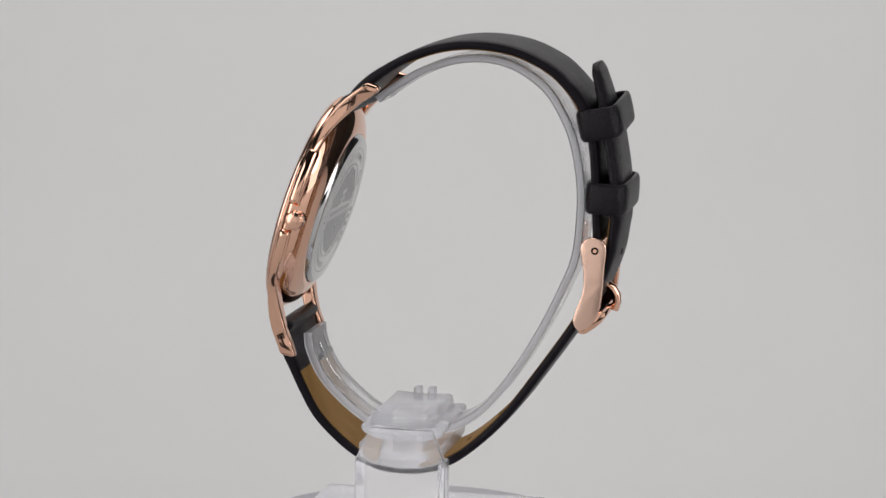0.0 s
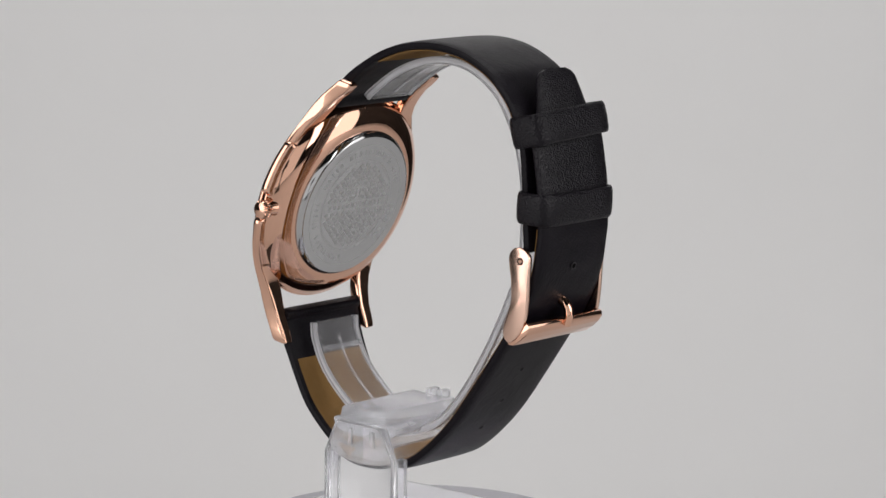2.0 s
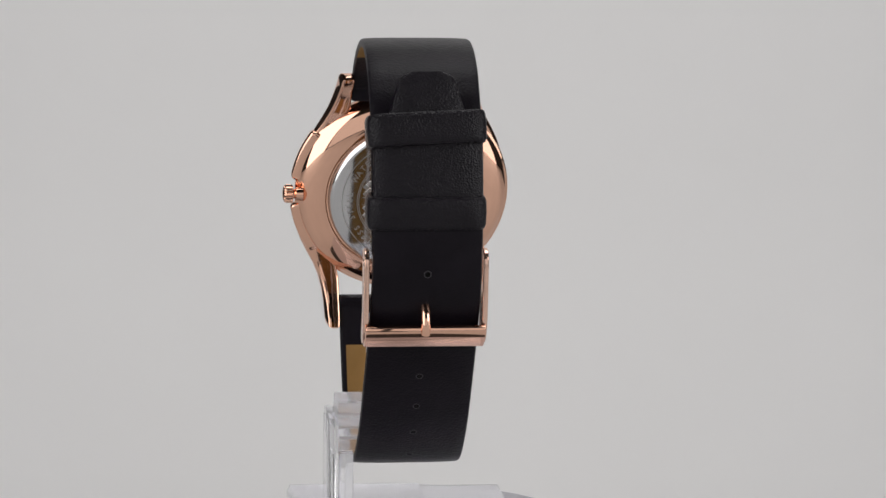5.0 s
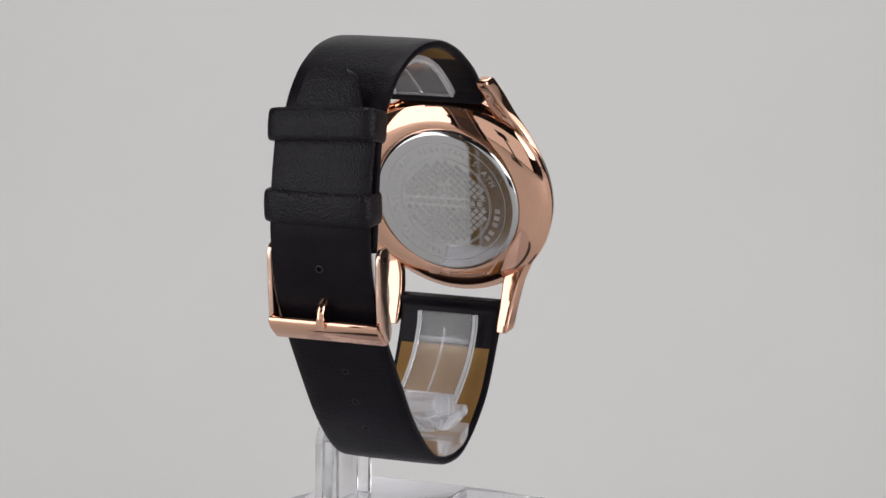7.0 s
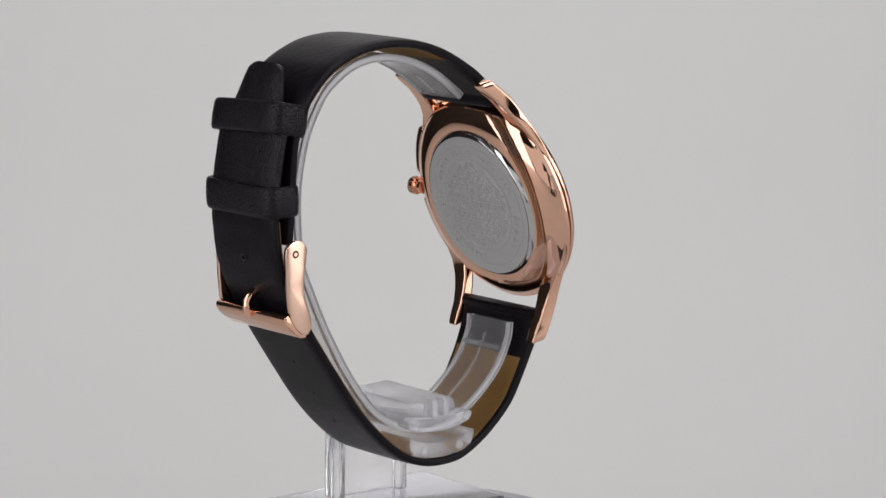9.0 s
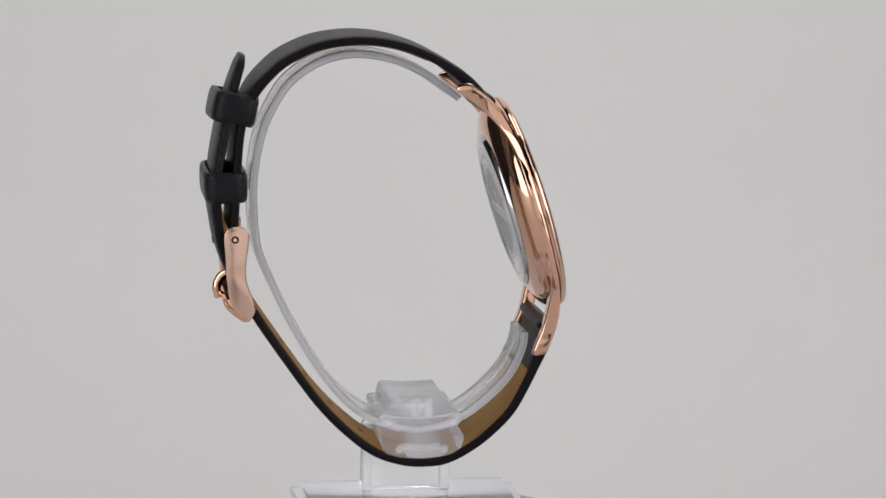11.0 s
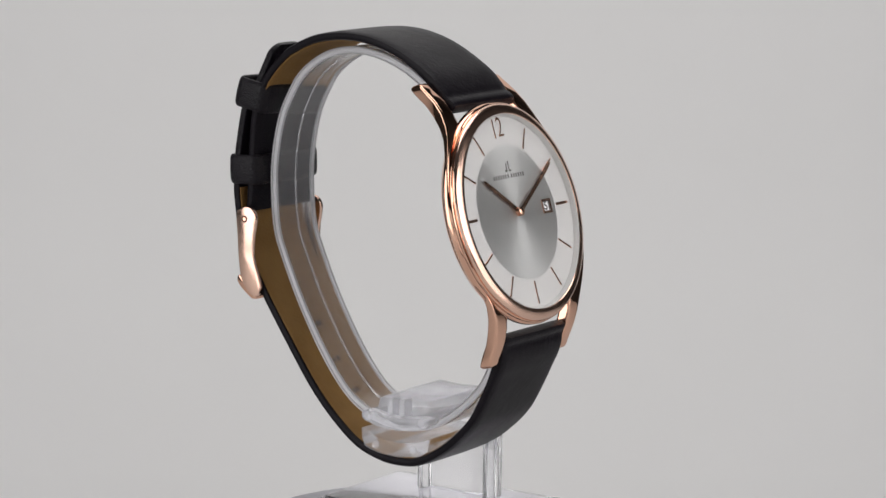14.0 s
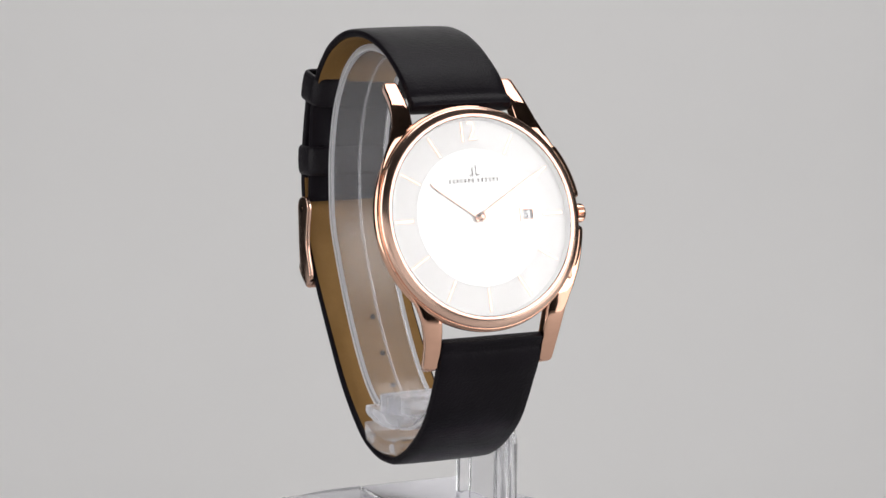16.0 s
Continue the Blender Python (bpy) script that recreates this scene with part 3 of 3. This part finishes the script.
    plate = spline([(38.7, -86.4), (38.6, -84.6), (37.3, -83.4), (35.2, -83.3), (33.9, -84.8), (34.0, -87.0), (34.4, -89.6), (34.4, -93.5), (33.0, -97.6), (32.7, -99.6), (33.6, -101.1), (34.8, -101.0),
                    (36.4, -99.6), (37.6, -97.3), (38.2, -93.0), (38.4, -89.5), (38.7, -86.4)], 0.7)[:-1]
    for sy in (-1, 1):
        side = part("buckle_side", prism([tuple(p) for p in plate], sy * 10.45, sy * 11.45, "y", 0.24, 3), SATIN, buckle, smooth=20)
        part("pivot_hole", tube([(36.6, sy * 11.3, -85.7), (36.6, sy * 11.47, -85.7)], 0.72, 20), HOLE, side)
        part("pivot_pin", tube([(36.6, sy * 11.3, -85.7), (36.6, sy * 11.52, -85.7)], lambda s: 0.48 - 0.1 * s, 20), ROSE, side)
    tongue = [(36.9, -0.1, -93.6), (38.5, -0.1, -94.6), (39.2, -0.1, -95.7), (39.4, -0.1, -97.1), (38.9, -0.1, -98.7)]
    part("tongue", tube(tongue, lambda s: 1.0 - 0.2 * s, 14), ROSE, buckle)


def watch():
    ob = tagged(new("wristwatch"), "rose gold wristwatch with a black leather strap on an acrylic stand", "wristwatch")
    case_parts(ob)
    dial_parts(ob)
    strap_parts(ob)
    return ob


STAND = stand()
WATCH = watch()

# turn of the stand and watch on the spot: seconds, degrees
TURN = [(0.0, 3.1), (0.5, -3.93), (1.0, -11.0), (1.5, -17.71), (2.0, -25.61), (2.5, -32.35), (3.0, -40.08), (3.5, -46.72), (4.0, -54.34), (4.5, -61.45), (5.0, -68.56), (5.5, -75.67), (6.0, -82.78), (6.5, -89.89), (7.0, -97.74), (7.5, -104.27), (8.0, -112.17), (8.5, -118.59), (9.0, -125.38), (9.5, -133.26), (10.0, -141.15), (10.5, -149.03), (11.0, -156.92), (11.5, -164.8), (12.0, -171.5), (12.5, -178.1), (13.0, -185.12), (13.5, -191.94), (14.0, -199.15), (14.5, -206.26), (15.0, -213.45), (15.5, -220.48), (16.0, -227.79)]


def motions():
    rows = [(t, pose(0, 0, 0, 0, 0, a - 15.2)) for t, a in TURN]
    walk(STAND, rows)
    walk(WATCH, rows)


motions()
